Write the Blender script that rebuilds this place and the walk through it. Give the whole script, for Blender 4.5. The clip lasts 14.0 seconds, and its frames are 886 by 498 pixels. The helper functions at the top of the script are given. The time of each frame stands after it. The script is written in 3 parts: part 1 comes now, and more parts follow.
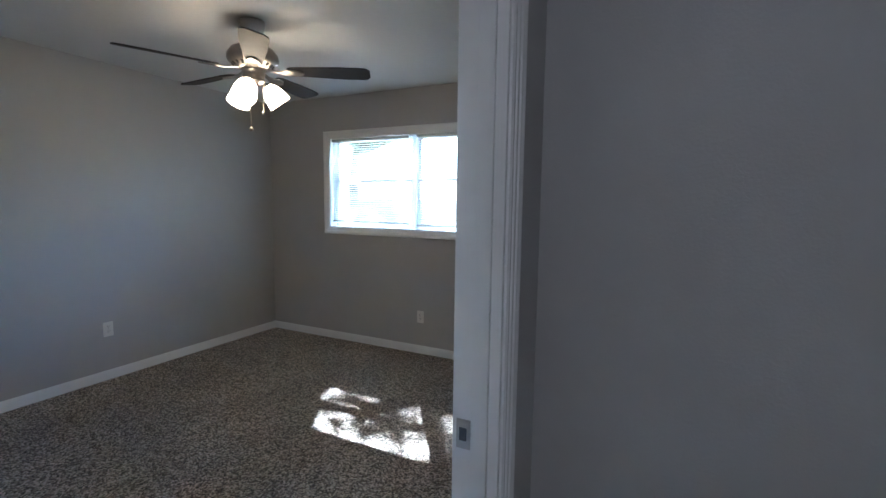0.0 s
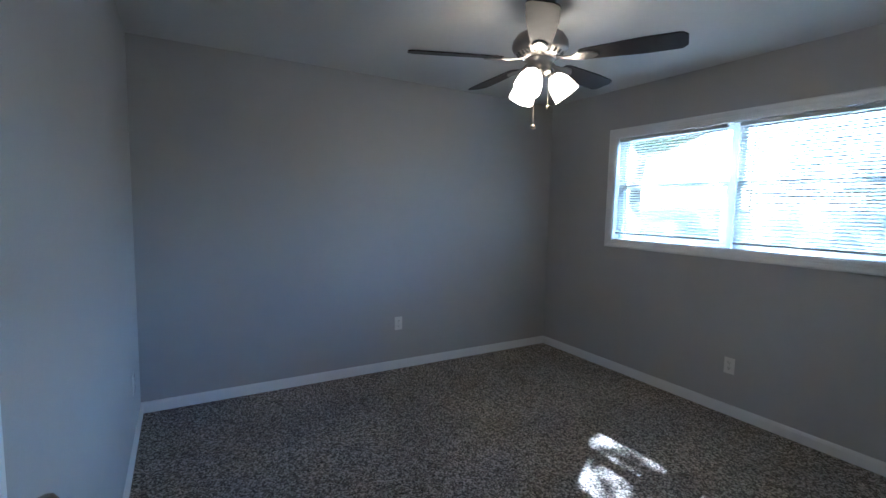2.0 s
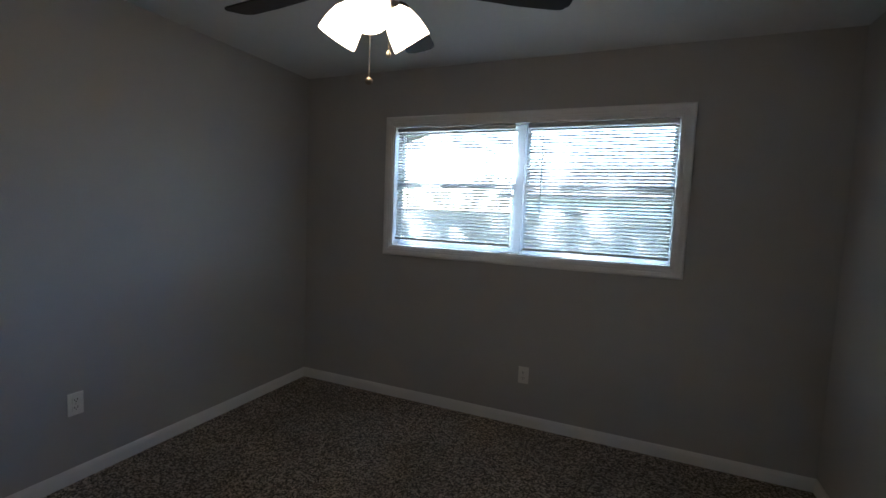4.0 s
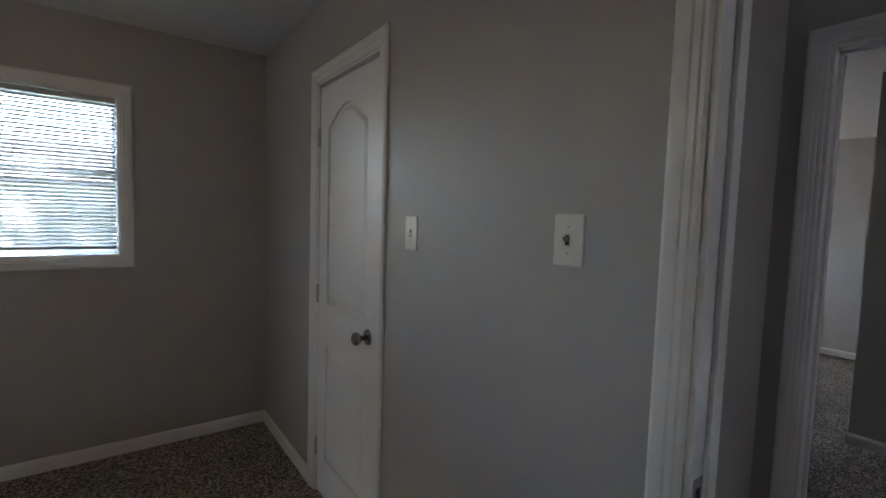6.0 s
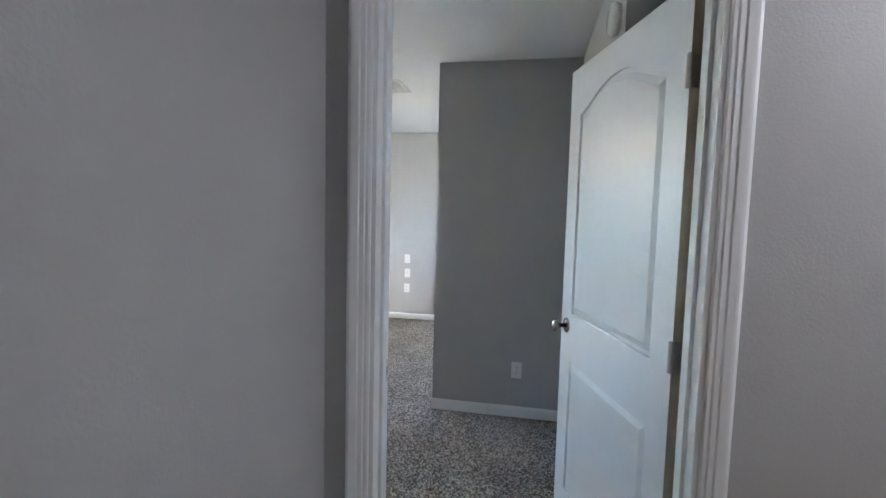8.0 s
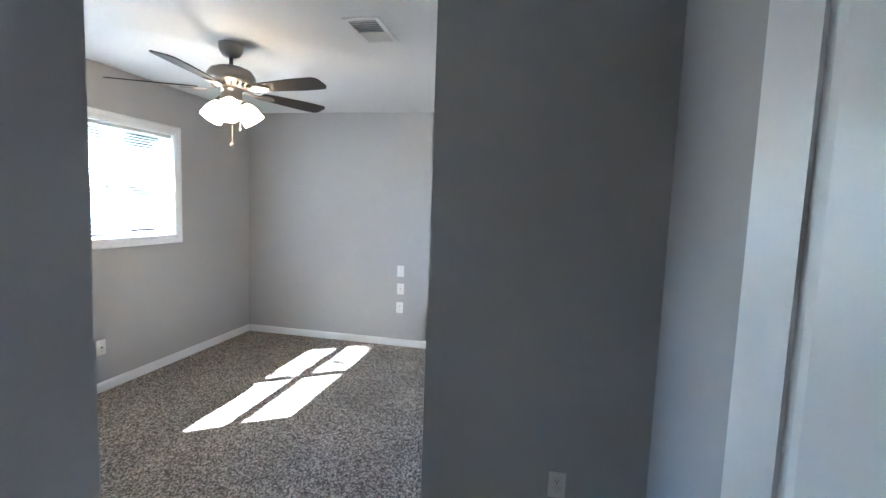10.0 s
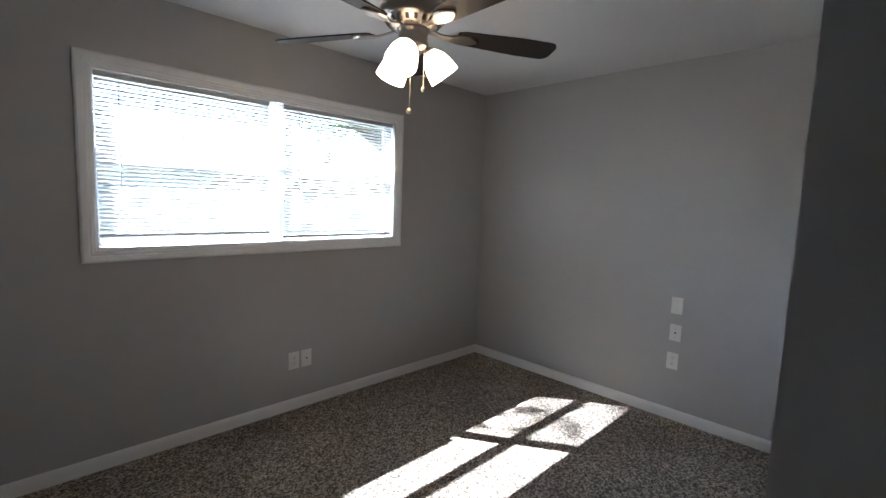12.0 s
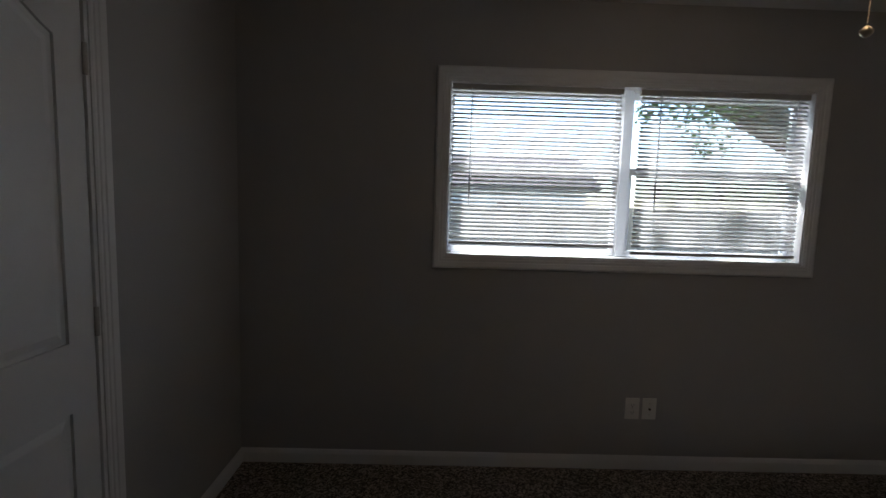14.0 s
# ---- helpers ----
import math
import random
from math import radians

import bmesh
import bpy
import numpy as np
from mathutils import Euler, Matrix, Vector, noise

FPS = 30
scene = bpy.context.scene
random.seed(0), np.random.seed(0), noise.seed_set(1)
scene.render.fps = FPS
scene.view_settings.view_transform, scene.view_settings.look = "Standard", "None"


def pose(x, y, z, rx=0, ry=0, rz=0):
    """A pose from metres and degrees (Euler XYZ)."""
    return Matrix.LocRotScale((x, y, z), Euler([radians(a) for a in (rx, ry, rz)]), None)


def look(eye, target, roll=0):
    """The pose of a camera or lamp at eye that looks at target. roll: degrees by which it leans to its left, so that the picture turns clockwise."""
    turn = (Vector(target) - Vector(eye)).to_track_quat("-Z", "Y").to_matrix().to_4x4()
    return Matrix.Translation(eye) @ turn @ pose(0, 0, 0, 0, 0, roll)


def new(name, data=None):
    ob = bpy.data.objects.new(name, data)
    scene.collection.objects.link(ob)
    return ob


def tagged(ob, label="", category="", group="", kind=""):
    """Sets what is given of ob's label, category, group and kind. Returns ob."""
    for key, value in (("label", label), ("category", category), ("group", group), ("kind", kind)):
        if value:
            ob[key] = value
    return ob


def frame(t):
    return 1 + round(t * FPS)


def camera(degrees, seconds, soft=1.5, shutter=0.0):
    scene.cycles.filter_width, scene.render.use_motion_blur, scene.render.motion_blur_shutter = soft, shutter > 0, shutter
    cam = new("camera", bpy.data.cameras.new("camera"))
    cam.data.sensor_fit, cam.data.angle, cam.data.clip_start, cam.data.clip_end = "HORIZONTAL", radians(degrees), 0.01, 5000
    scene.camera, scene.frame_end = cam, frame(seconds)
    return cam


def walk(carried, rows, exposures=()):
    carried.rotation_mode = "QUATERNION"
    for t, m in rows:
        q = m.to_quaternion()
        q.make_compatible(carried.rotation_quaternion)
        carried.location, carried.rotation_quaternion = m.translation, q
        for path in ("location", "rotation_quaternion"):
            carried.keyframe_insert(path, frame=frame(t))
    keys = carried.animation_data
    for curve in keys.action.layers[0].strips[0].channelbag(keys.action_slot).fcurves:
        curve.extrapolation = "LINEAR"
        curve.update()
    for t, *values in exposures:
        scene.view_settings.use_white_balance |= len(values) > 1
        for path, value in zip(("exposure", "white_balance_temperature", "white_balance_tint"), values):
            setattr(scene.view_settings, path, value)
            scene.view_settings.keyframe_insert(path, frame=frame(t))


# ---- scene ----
cam = camera(88.9, 14.0)
PATH = [
    (0, (-0.114, 0.983, 1.425), (-0.993, 2.768, 1.216), 0.7),
    (0.5, (-0.237, 1.137, 1.439), (-1.457, 2.707, 1.23), 0.7),
    (1, (-0.31, 1.173, 1.441), (-1.778, 2.519, 1.25), 0.9),
    (1.5, (-0.36, 1.229, 1.436), (-2.021, 2.328, 1.249), 0.7),
    (2, (-0.489, 1.318, 1.416), (-2.209, 2.32, 1.227), 1.2),
    (2.2, (-0.597, 1.372, 1.418), (-2.314, 2.379, 1.222), 1.4),
    (4.3, (-1.506, 1.646, 1.433), (-1.977, 3.583, 1.277), 2.4),
    (4.5, (-1.493, 1.638, 1.439), (-1.738, 3.617, 1.287), 2.4),
    (5, (-1.466, 1.583, 1.437), (-1.139, 3.552, 1.299), 2.0),
    (5.5, (-1.418, 1.515, 1.446), (-0.632, 3.348, 1.3), 1.7),
    (6, (-1.337, 1.471, 1.426), (-0.15, 3.075, 1.289), 1.8),
    (6.5, (-1.241, 1.439, 1.411), (0.272, 2.74, 1.271), 1.7),
    (7, (-1.053, 1.438, 1.419), (0.712, 2.369, 1.273), 1.7),
    (7.5, (-0.782, 1.469, 1.424), (1.12, 2.068, 1.268), 1.1),
    (8, (-0.481, 1.56, 1.409), (1.479, 1.929, 1.253), 1.4),
    (8.2, (-0.362, 1.583, 1.425), (1.607, 1.9, 1.266), 1.4),
    (10.3, (0.959, 1.772, 1.496), (2.899, 2.215, 1.295), 2.6),
    (10.5, (1.105, 1.782, 1.497), (3.011, 2.353, 1.29), 2.5),
    (11, (1.42, 1.85, 1.495), (3.197, 2.745, 1.288), 2.5),
    (11.5, (1.711, 2.015, 1.482), (3.326, 3.175, 1.268), 2.4),
    (12, (1.988, 2.12, 1.456), (3.396, 3.525, 1.245), 2.1),
    (12.5, (2.198, 2.224, 1.458), (3.294, 3.884, 1.246), 2.0),
    (13, (2.297, 2.375, 1.446), (3.09, 4.199, 1.226), 2.1),
    (13.5, (2.317, 2.515, 1.428), (2.817, 4.439, 1.211), 1.8),
    (14, (2.302, 2.571, 1.413), (2.334, 4.561, 1.218), 1.7),
]
EXPO = [
    (0.0, 4.95, 4850, 6), (1.0, 4.85, 4500, 6), (2.2, 4.8, 4450, 6), (4.3, 3.65, 5200, 9), (6.0, 4.0, 5400, 11), (7.0, 4.95, 5450, 9),
    (8.0, 5.95, 5150, 6), (10.3, 5.5, 5000, 7), (11.0, 5.25, 5050, 8), (11.5, 4.65, 5200, 10), (12.5, 3.35, 5500, 12), (14.0, 1.9, 5800, 14),
]
walk(cam, [(t, look(eye, target, roll)) for t, eye, target, roll in PATH], EXPO)

# ---- daylight ----
SUN_WAY = Vector((0.66, -1.0, -1.18)).normalized()
world = bpy.data.worlds.new("sky")
scene.world = world
world.use_nodes = True
wn, wl = world.node_tree.nodes, world.node_tree.links
sky = wn.new("ShaderNodeTexSky")
sky.sky_type, sky.sun_disc = "NISHITA", False
sky.sun_elevation = math.asin(-SUN_WAY.z)
sky.sun_rotation = math.atan2(-SUN_WAY.x, -SUN_WAY.y)
wl.new(sky.outputs[0], wn["Background"].inputs[0])
wn["Background"].inputs[1].default_value = 0.15
sun = new("sun", bpy.data.lights.new("sun", "SUN"))
sun.data.energy, sun.data.angle, sun.data.color = 5.0, radians(0.5), (1.0, 0.95, 0.88)
sun.matrix_world = look((0, 0, 20), Vector((0, 0, 20)) + SUN_WAY)

# ---- materials ----
def material(name, base, rough=0.6, metal=0.0, vary=0.06, grain=40.0, bump=0.0, bump_scale=200.0, other=None, coat=0.0, random_tone=0.0):
    """A surface with fine grain, a broad uneven tone and a fine relief."""
    m = bpy.data.materials.new(name)
    m.use_nodes = True
    n, l = m.node_tree.nodes, m.node_tree.links
    b = n["Principled BSDF"]
    b.inputs["Metallic"].default_value = metal
    b.inputs["Coat Weight"].default_value = coat
    tc = n.new("ShaderNodeTexCoord")
    fine, broad = n.new("ShaderNodeTexNoise"), n.new("ShaderNodeTexNoise")
    fine.inputs["Scale"].default_value, fine.inputs["Detail"].default_value = grain, 4
    broad.inputs["Scale"].default_value, broad.inputs["Detail"].default_value = 1.3, 3
    for t in (fine, broad):
        l.new(tc.outputs["Object"], t.inputs["Vector"])
    add = n.new("ShaderNodeMath")
    add.operation = "ADD"
    l.new(fine.outputs["Fac"], add.inputs[0])
    l.new(broad.outputs["Fac"], add.inputs[1])
    ramp = n.new("ShaderNodeMapRange")
    ramp.inputs["From Min"].default_value, ramp.inputs["From Max"].default_value = 0.6, 1.4
    l.new(add.outputs[0], ramp.inputs["Value"])
    mix = n.new("ShaderNodeMix")
    mix.data_type = "RGBA"
    low = other or tuple(c * (1 - vary) for c in base)
    high = base if other else tuple(min(1, c * (1 + vary)) for c in base)
    mix.inputs["A"].default_value, mix.inputs["B"].default_value = (*low, 1), (*high, 1)
    l.new(ramp.outputs[0], mix.inputs["Factor"])
    colour = mix.outputs["Result"]
    if random_tone:
        info, hsv, mr = n.new("ShaderNodeObjectInfo"), n.new("ShaderNodeHueSaturation"), n.new("ShaderNodeMapRange")
        mr.inputs["To Min"].default_value, mr.inputs["To Max"].default_value = 1 - random_tone, 1 + random_tone
        l.new(info.outputs["Random"], mr.inputs["Value"])
        l.new(mr.outputs[0], hsv.inputs["Value"])
        l.new(colour, hsv.inputs["Color"])
        colour = hsv.outputs["Color"]
    l.new(colour, b.inputs["Base Color"])
    rr = n.new("ShaderNodeMapRange")
    rr.inputs["To Min"].default_value, rr.inputs["To Max"].default_value = max(0.02, rough - 0.08), min(1, rough + 0.08)
    l.new(fine.outputs["Fac"], rr.inputs["Value"])
    l.new(rr.outputs[0], b.inputs["Roughness"])
    if bump:
        rel, bp = n.new("ShaderNodeTexNoise"), n.new("ShaderNodeBump")
        rel.inputs["Scale"].default_value, rel.inputs["Detail"].default_value = bump_scale, 3
        bp.inputs["Strength"].default_value, bp.inputs["Distance"].default_value = bump, 0.004
        l.new(tc.outputs["Object"], rel.inputs["Vector"])
        l.new(rel.outputs["Fac"], bp.inputs["Height"])
        l.new(bp.outputs[0], b.inputs["Normal"])
    return m


def carpet_material():
    """Cut pile carpet: brown, taupe and cream yarns twisted together, with trodden patches."""
    m = bpy.data.materials.new("carpet_pile")
    m.use_nodes = True
    n, l = m.node_tree.nodes, m.node_tree.links
    b = n["Principled BSDF"]
    b.inputs["Roughness"].default_value = 0.95
    b.inputs["Sheen Weight"].default_value = 0.15
    tc = n.new("ShaderNodeTexCoord")
    warp, cells, tuft, broad = (n.new("ShaderNodeTexNoise"), n.new("ShaderNodeTexVoronoi"), n.new("ShaderNodeTexNoise"), n.new("ShaderNodeTexNoise"))
    warp.inputs["Scale"].default_value = 60
    wadd = n.new("ShaderNodeVectorMath")
    wadd.operation = "MULTIPLY_ADD"
    wadd.inputs[1].default_value = (0.012, 0.012, 0.012)
    l.new(tc.outputs["Object"], warp.inputs["Vector"])
    l.new(warp.outputs["Color"], wadd.inputs[0])
    l.new(tc.outputs["Object"], wadd.inputs[2])
    cells.inputs["Scale"].default_value = 125
    l.new(wadd.outputs[0], cells.inputs["Vector"])
    tuft.inputs["Scale"].default_value, tuft.inputs["Detail"].default_value = 150, 6
    broad.inputs["Scale"].default_value, broad.inputs["Detail"].default_value = 2.2, 4
    l.new(tc.outputs["Object"], tuft.inputs["Vector"])
    l.new(tc.outputs["Object"], broad.inputs["Vector"])
    sep = n.new("ShaderNodeSeparateColor")
    l.new(cells.outputs["Color"], sep.inputs[0])
    mixv = n.new("ShaderNodeMix")
    mixv.inputs["Factor"].default_value = 0.45
    l.new(sep.outputs[0], mixv.inputs["A"])
    l.new(tuft.outputs["Fac"], mixv.inputs["B"])
    ramp = n.new("ShaderNodeValToRGB")
    e = ramp.color_ramp.elements
    e[0].position, e[0].color = 0.28, (0.040, 0.028, 0.018, 1)
    e[1].position, e[1].color = 0.74, (0.66, 0.565, 0.45, 1)
    mid = e.new(0.5)
    mid.color = (0.215, 0.168, 0.12, 1)
    l.new(mixv.outputs["Result"], ramp.inputs["Fac"])
    hsv, mr = n.new("ShaderNodeHueSaturation"), n.new("ShaderNodeMapRange")
    mr.inputs["From Min"].default_value, mr.inputs["From Max"].default_value = 0.3, 0.7
    mr.inputs["To Min"].default_value, mr.inputs["To Max"].default_value = 0.8, 1.2
    l.new(broad.outputs["Fac"], mr.inputs["Value"])
    l.new(mr.outputs[0], hsv.inputs["Value"])
    l.new(ramp.outputs[0], hsv.inputs["Color"])
    l.new(hsv.outputs[0], b.inputs["Base Color"])
    bp, hadd = n.new("ShaderNodeBump"), n.new("ShaderNodeMath")
    hadd.operation = "SUBTRACT"
    l.new(tuft.outputs["Fac"], hadd.inputs[0])
    l.new(cells.outputs["Distance"], hadd.inputs[1])
    bp.inputs["Strength"].default_value, bp.inputs["Distance"].default_value = 1.0, 0.014
    l.new(hadd.outputs[0], bp.inputs["Height"])
    l.new(bp.outputs[0], b.inputs["Normal"])
    return m


def glow_material(name, colour, strength):
    m = bpy.data.materials.new(name)
    m.use_nodes = True
    b = m.node_tree.nodes["Principled BSDF"]
    b.inputs["Base Color"].default_value = (0.9, 0.88, 0.82, 1)
    b.inputs["Roughness"].default_value = 0.35
    b.inputs["Emission Color"].default_value = (*colour, 1)
    b.inputs["Emission Strength"].default_value = strength
    return m


def glass_material():
    m = bpy.data.materials.new("window_glass")
    m.use_nodes = True
    n, l = m.node_tree.nodes, m.node_tree.links
    gl, tr, mx, fr = n.new("ShaderNodeBsdfGlossy"), n.new("ShaderNodeBsdfTransparent"), n.new("ShaderNodeMixShader"), n.new("ShaderNodeFresnel")
    gl.inputs["Roughness"].default_value = 0.02
    tr.inputs["Color"].default_value = (0.93, 0.96, 0.95, 1)
    fr.inputs["IOR"].default_value = 1.45
    l.new(fr.outputs[0], mx.inputs[0])
    l.new(tr.outputs[0], mx.inputs[1])
    l.new(gl.outputs[0], mx.inputs[2])
    l.new(mx.outputs[0], n["Material Output"].inputs[0])
    return m


def translucent(m, colour, share):
    """Thin plastic that lets some of the light behind it through."""
    n, l = m.node_tree.nodes, m.node_tree.links
    tr, mx = n.new("ShaderNodeBsdfTranslucent"), n.new("ShaderNodeMixShader")
    tr.inputs["Color"].default_value = (*colour, 1)
    mx.inputs[0].default_value = share
    l.new(n["Principled BSDF"].outputs[0], mx.inputs[1])
    l.new(tr.outputs[0], mx.inputs[2])
    l.new(mx.outputs[0], n["Material Output"].inputs[0])
    return m


PAINT = material("wall_paint", (0.43, 0.425, 0.415), 0.5, vary=0.025, grain=9, bump=0.22, bump_scale=130)
CEIL = material("ceiling_paint", (0.66, 0.66, 0.65), 0.85, vary=0.03, grain=30, bump=0.35, bump_scale=90)
TRIM = material("trim_paint", (0.80, 0.80, 0.79), 0.32, vary=0.02, grain=14, bump=0.05, bump_scale=60)
DOOR = material("door_paint", (0.80, 0.81, 0.81), 0.35, vary=0.02, grain=20, bump=0.10, bump_scale=160)
EDGE = material("bare_door_edge", (0.50, 0.41, 0.29), 0.7, vary=0.12, grain=60, bump=0.1)
VINYL = translucent(material("white_vinyl", (0.82, 0.83, 0.83), 0.4, vary=0.02), (0.85, 0.87, 0.88), 0.45)
SLAT = translucent(material("blind_slat", (0.80, 0.80, 0.78), 0.45, vary=0.02), (0.85, 0.86, 0.86), 0.3)
PLATE = material("white_plastic", (0.80, 0.79, 0.75), 0.25, vary=0.015, coat=0.2)
# Near black, for the shade inside slots, holes and the vent duct
DARK = material("dark_slot", (0.03, 0.03, 0.03), 0.6)
STEEL = material("brushed_nickel", (0.30, 0.28, 0.255), 0.34, 1.0, vary=0.06, grain=120)
KNOB = material("satin_nickel", (0.36, 0.33, 0.30), 0.16, 1.0, vary=0.05, grain=80)
HINGE = material("hinge_steel", (0.52, 0.50, 0.47), 0.35, 1.0, vary=0.1, grain=80)
BLADE = material("dark_walnut_blade", (0.012, 0.009, 0.0075), 0.62, vary=0.4, grain=25)
RAIL = material("blind_rail", (0.55, 0.54, 0.52), 0.5, vary=0.03)
CHAIN = material("chain_brass", (0.50, 0.44, 0.34), 0.35, 1.0)
SHADE = glow_material("lit_frosted_glass", (1.0, 0.68, 0.38), 0.72)
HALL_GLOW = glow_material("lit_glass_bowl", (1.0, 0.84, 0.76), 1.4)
CARPET = carpet_material()
GLASS = glass_material()
LAWN = material("lawn", (0.30, 0.27, 0.17), 0.95, grain=30, other=(0.16, 0.17, 0.07), bump=0.8, bump_scale=60)
FENCE = material("weathered_board", (0.36, 0.30, 0.25), 0.85, vary=0.25, grain=18, bump=0.3, random_tone=0.2)
BARK = material("bark", (0.10, 0.075, 0.055), 0.9, vary=0.4, grain=25, bump=0.8, bump_scale=40)
LEAF = material("leaf", (0.09, 0.15, 0.035), 0.5, grain=2, other=(0.05, 0.09, 0.02))
SIDING = material("pale_siding", (0.55, 0.60, 0.64), 0.6, vary=0.05)
ROOF = material("roof_shingle", (0.16, 0.13, 0.12), 0.9, vary=0.3, grain=12, bump=0.5)

# ---- mesh helpers ----
def part(name, bm, mat, parent=None, label="", smooth=False):
    me = bpy.data.meshes.new(name)
    bm.normal_update()
    bm.to_mesh(me)
    bm.free()
    me.materials.append(mat)
    if smooth:
        for p in me.polygons:
            p.use_smooth = True
    ob = new(name, me)
    if parent is not None:
        ob.parent = parent
    if label:
        ob["label"] = label
    return ob


def empty(name, m=None):
    ob = new(name)
    if m is not None:
        ob.matrix_world = m
    return ob


def box(bm, lo, hi, bevel=0.0):
    g = bmesh.ops.create_cube(bm, size=1.0)
    vs = g["verts"]
    bmesh.ops.scale(bm, vec=[hi[i] - lo[i] for i in range(3)], verts=vs)
    bmesh.ops.translate(bm, vec=[(hi[i] + lo[i]) / 2 for i in range(3)], verts=vs)
    if bevel:
        es = list({e for v in vs for e in v.link_edges})
        bmesh.ops.bevel(bm, geom=es, offset=bevel, segments=2, affect="EDGES", profile=0.6)
    return bm


def boxed(lo, hi, bevel=0.0):
    return box(bmesh.new(), lo, hi, bevel)


def lathe(profile, steps=32, m=None):
    """A turned body: (radius, height) pairs from one end to the other."""
    bm = bmesh.new()
    rings = []
    for r, z in profile:
        rings.append([bm.verts.new((max(r, 1e-4) * math.cos(2 * math.pi * k / steps), max(r, 1e-4) * math.sin(2 * math.pi * k / steps), z)) for k in range(steps)])
    for a, b in zip(rings, rings[1:]):
        for k in range(steps):
            bm.faces.new((a[k], a[(k + 1) % steps], b[(k + 1) % steps], b[k]))
    bm.faces.new(rings[0][::-1])
    bm.faces.new(rings[-1])
    bmesh.ops.recalc_face_normals(bm, faces=bm.faces)
    if m is not None:
        bmesh.ops.transform(bm, matrix=m, verts=bm.verts)
    return bm


def prism(points, d0, d1, inset=0.0):
    """A plate with the outline points (u, v) in the xz-plane, from depth d0 to d1 along y; inset slopes its rim."""
    bm = bmesh.new()
    base = [bm.verts.new((u, d0, v)) for u, v in points]
    count, top = len(points), []
    for i, (u, v) in enumerate(points):
        a, c = Vector(points[i - 1]), Vector(points[(i + 1) % count])
        p = Vector((u, v))
        n1, n2 = (p - a).normalized(), (c - p).normalized()
        n1, n2 = Vector((-n1.y, n1.x)), Vector((-n2.y, n2.x))
        h = (n1 + n2) / max(0.3, 1 + n1.dot(n2))
        q = p + h * inset
        top.append(bm.verts.new((q.x, d1, q.y)))
    for i in range(count):
        bm.faces.new((base[i], base[(i + 1) % count], top[(i + 1) % count], top[i]))
    bm.faces.new(top)
    bm.faces.new(base[::-1])
    bmesh.ops.recalc_face_normals(bm, faces=bm.faces)
    return bm


def merge(*parts):
    out = bmesh.new()
    for b in parts:
        me = bpy.data.meshes.new("tmp")
        b.to_mesh(me)
        b.free()
        out.from_mesh(me)
        bpy.data.meshes.remove(me)
    return out


def structure(ob, label, category):
    return tagged(ob, label, category, kind="structure")


# ---- the plan ----
H = 2.44
A_W, A_E, A_S, A_N = -3.985, -0.50, 1.055, 4.605
HALL_W, HALL_E, HALL_N, HALL_S = -0.40, 0.69, 2.115, -1.5
B_ENTRY, B_W, B_E, B_S, B_N, JOG = 0.815, 1.28, 5.284, 1.25, 4.915, 2.38
NOOK = 1.27
BLK_X, BLK_Y = 2.64, 2.20
DOOR_A, CLOSET_A = (0.995, 1.846), (3.024, 3.668)
DOOR_B, CLOSET_B = (1.122, 1.985), (3.30, 3.945)
DOOR_H = 2.07
WIN_A, WIN_B = (-3.187, -1.284, 1.150, 2.044), (2.347, 4.234, 1.148, 2.046)


def wall(name, axis, lo, hi, span, openings=(), label="warm grey painted drywall wall with light orange-peel texture", z1=H):
    """A wall across axis from lo to hi, along span, with openings (u0, u1, z0, z1) cut right through."""
    us = sorted({span[0], span[1], *(u for o in openings for u in o[:2])})
    zs = sorted({0.0, z1, *(z for o in openings for z in o[2:])})
    bm = bmesh.new()
    solid = {}
    for i in range(len(us) - 1):
        for k in range(len(zs) - 1):
            um, zm = (us[i] + us[i + 1]) / 2, (zs[k] + zs[k + 1]) / 2
            solid[i, k] = not any(o[0] < um < o[1] and o[2] < zm < o[3] for o in openings)
    cache = {}

    def vert(u, d, z):
        if (u, d, z) not in cache:
            cache[u, d, z] = bm.verts.new((u, d, z) if axis == "y" else (d, u, z))
        return cache[u, d, z]

    for (i, k), is_solid in solid.items():
        if not is_solid:
            continue
        u0, u1, z0, z2 = us[i], us[i + 1], zs[k], zs[k + 1]
        for d in (lo, hi):
            bm.faces.new([vert(u0, d, z0), vert(u1, d, z0), vert(u1, d, z2), vert(u0, d, z2)])
        for (j, n), (a, b) in {(i - 1, k): ((u0, z0), (u0, z2)), (i + 1, k): ((u1, z0), (u1, z2)), (i, k - 1): ((u0, z0), (u1, z0)), (i, k + 1): ((u0, z2), (u1, z2))}.items():
            if not solid.get((j, n)):
                bm.faces.new([vert(a[0], lo, a[1]), vert(b[0], lo, b[1]), vert(b[0], hi, b[1]), vert(a[0], hi, a[1])])
    bmesh.ops.recalc_face_normals(bm, faces=bm.faces)
    return structure(part(name, bm, PAINT), label, "wall")


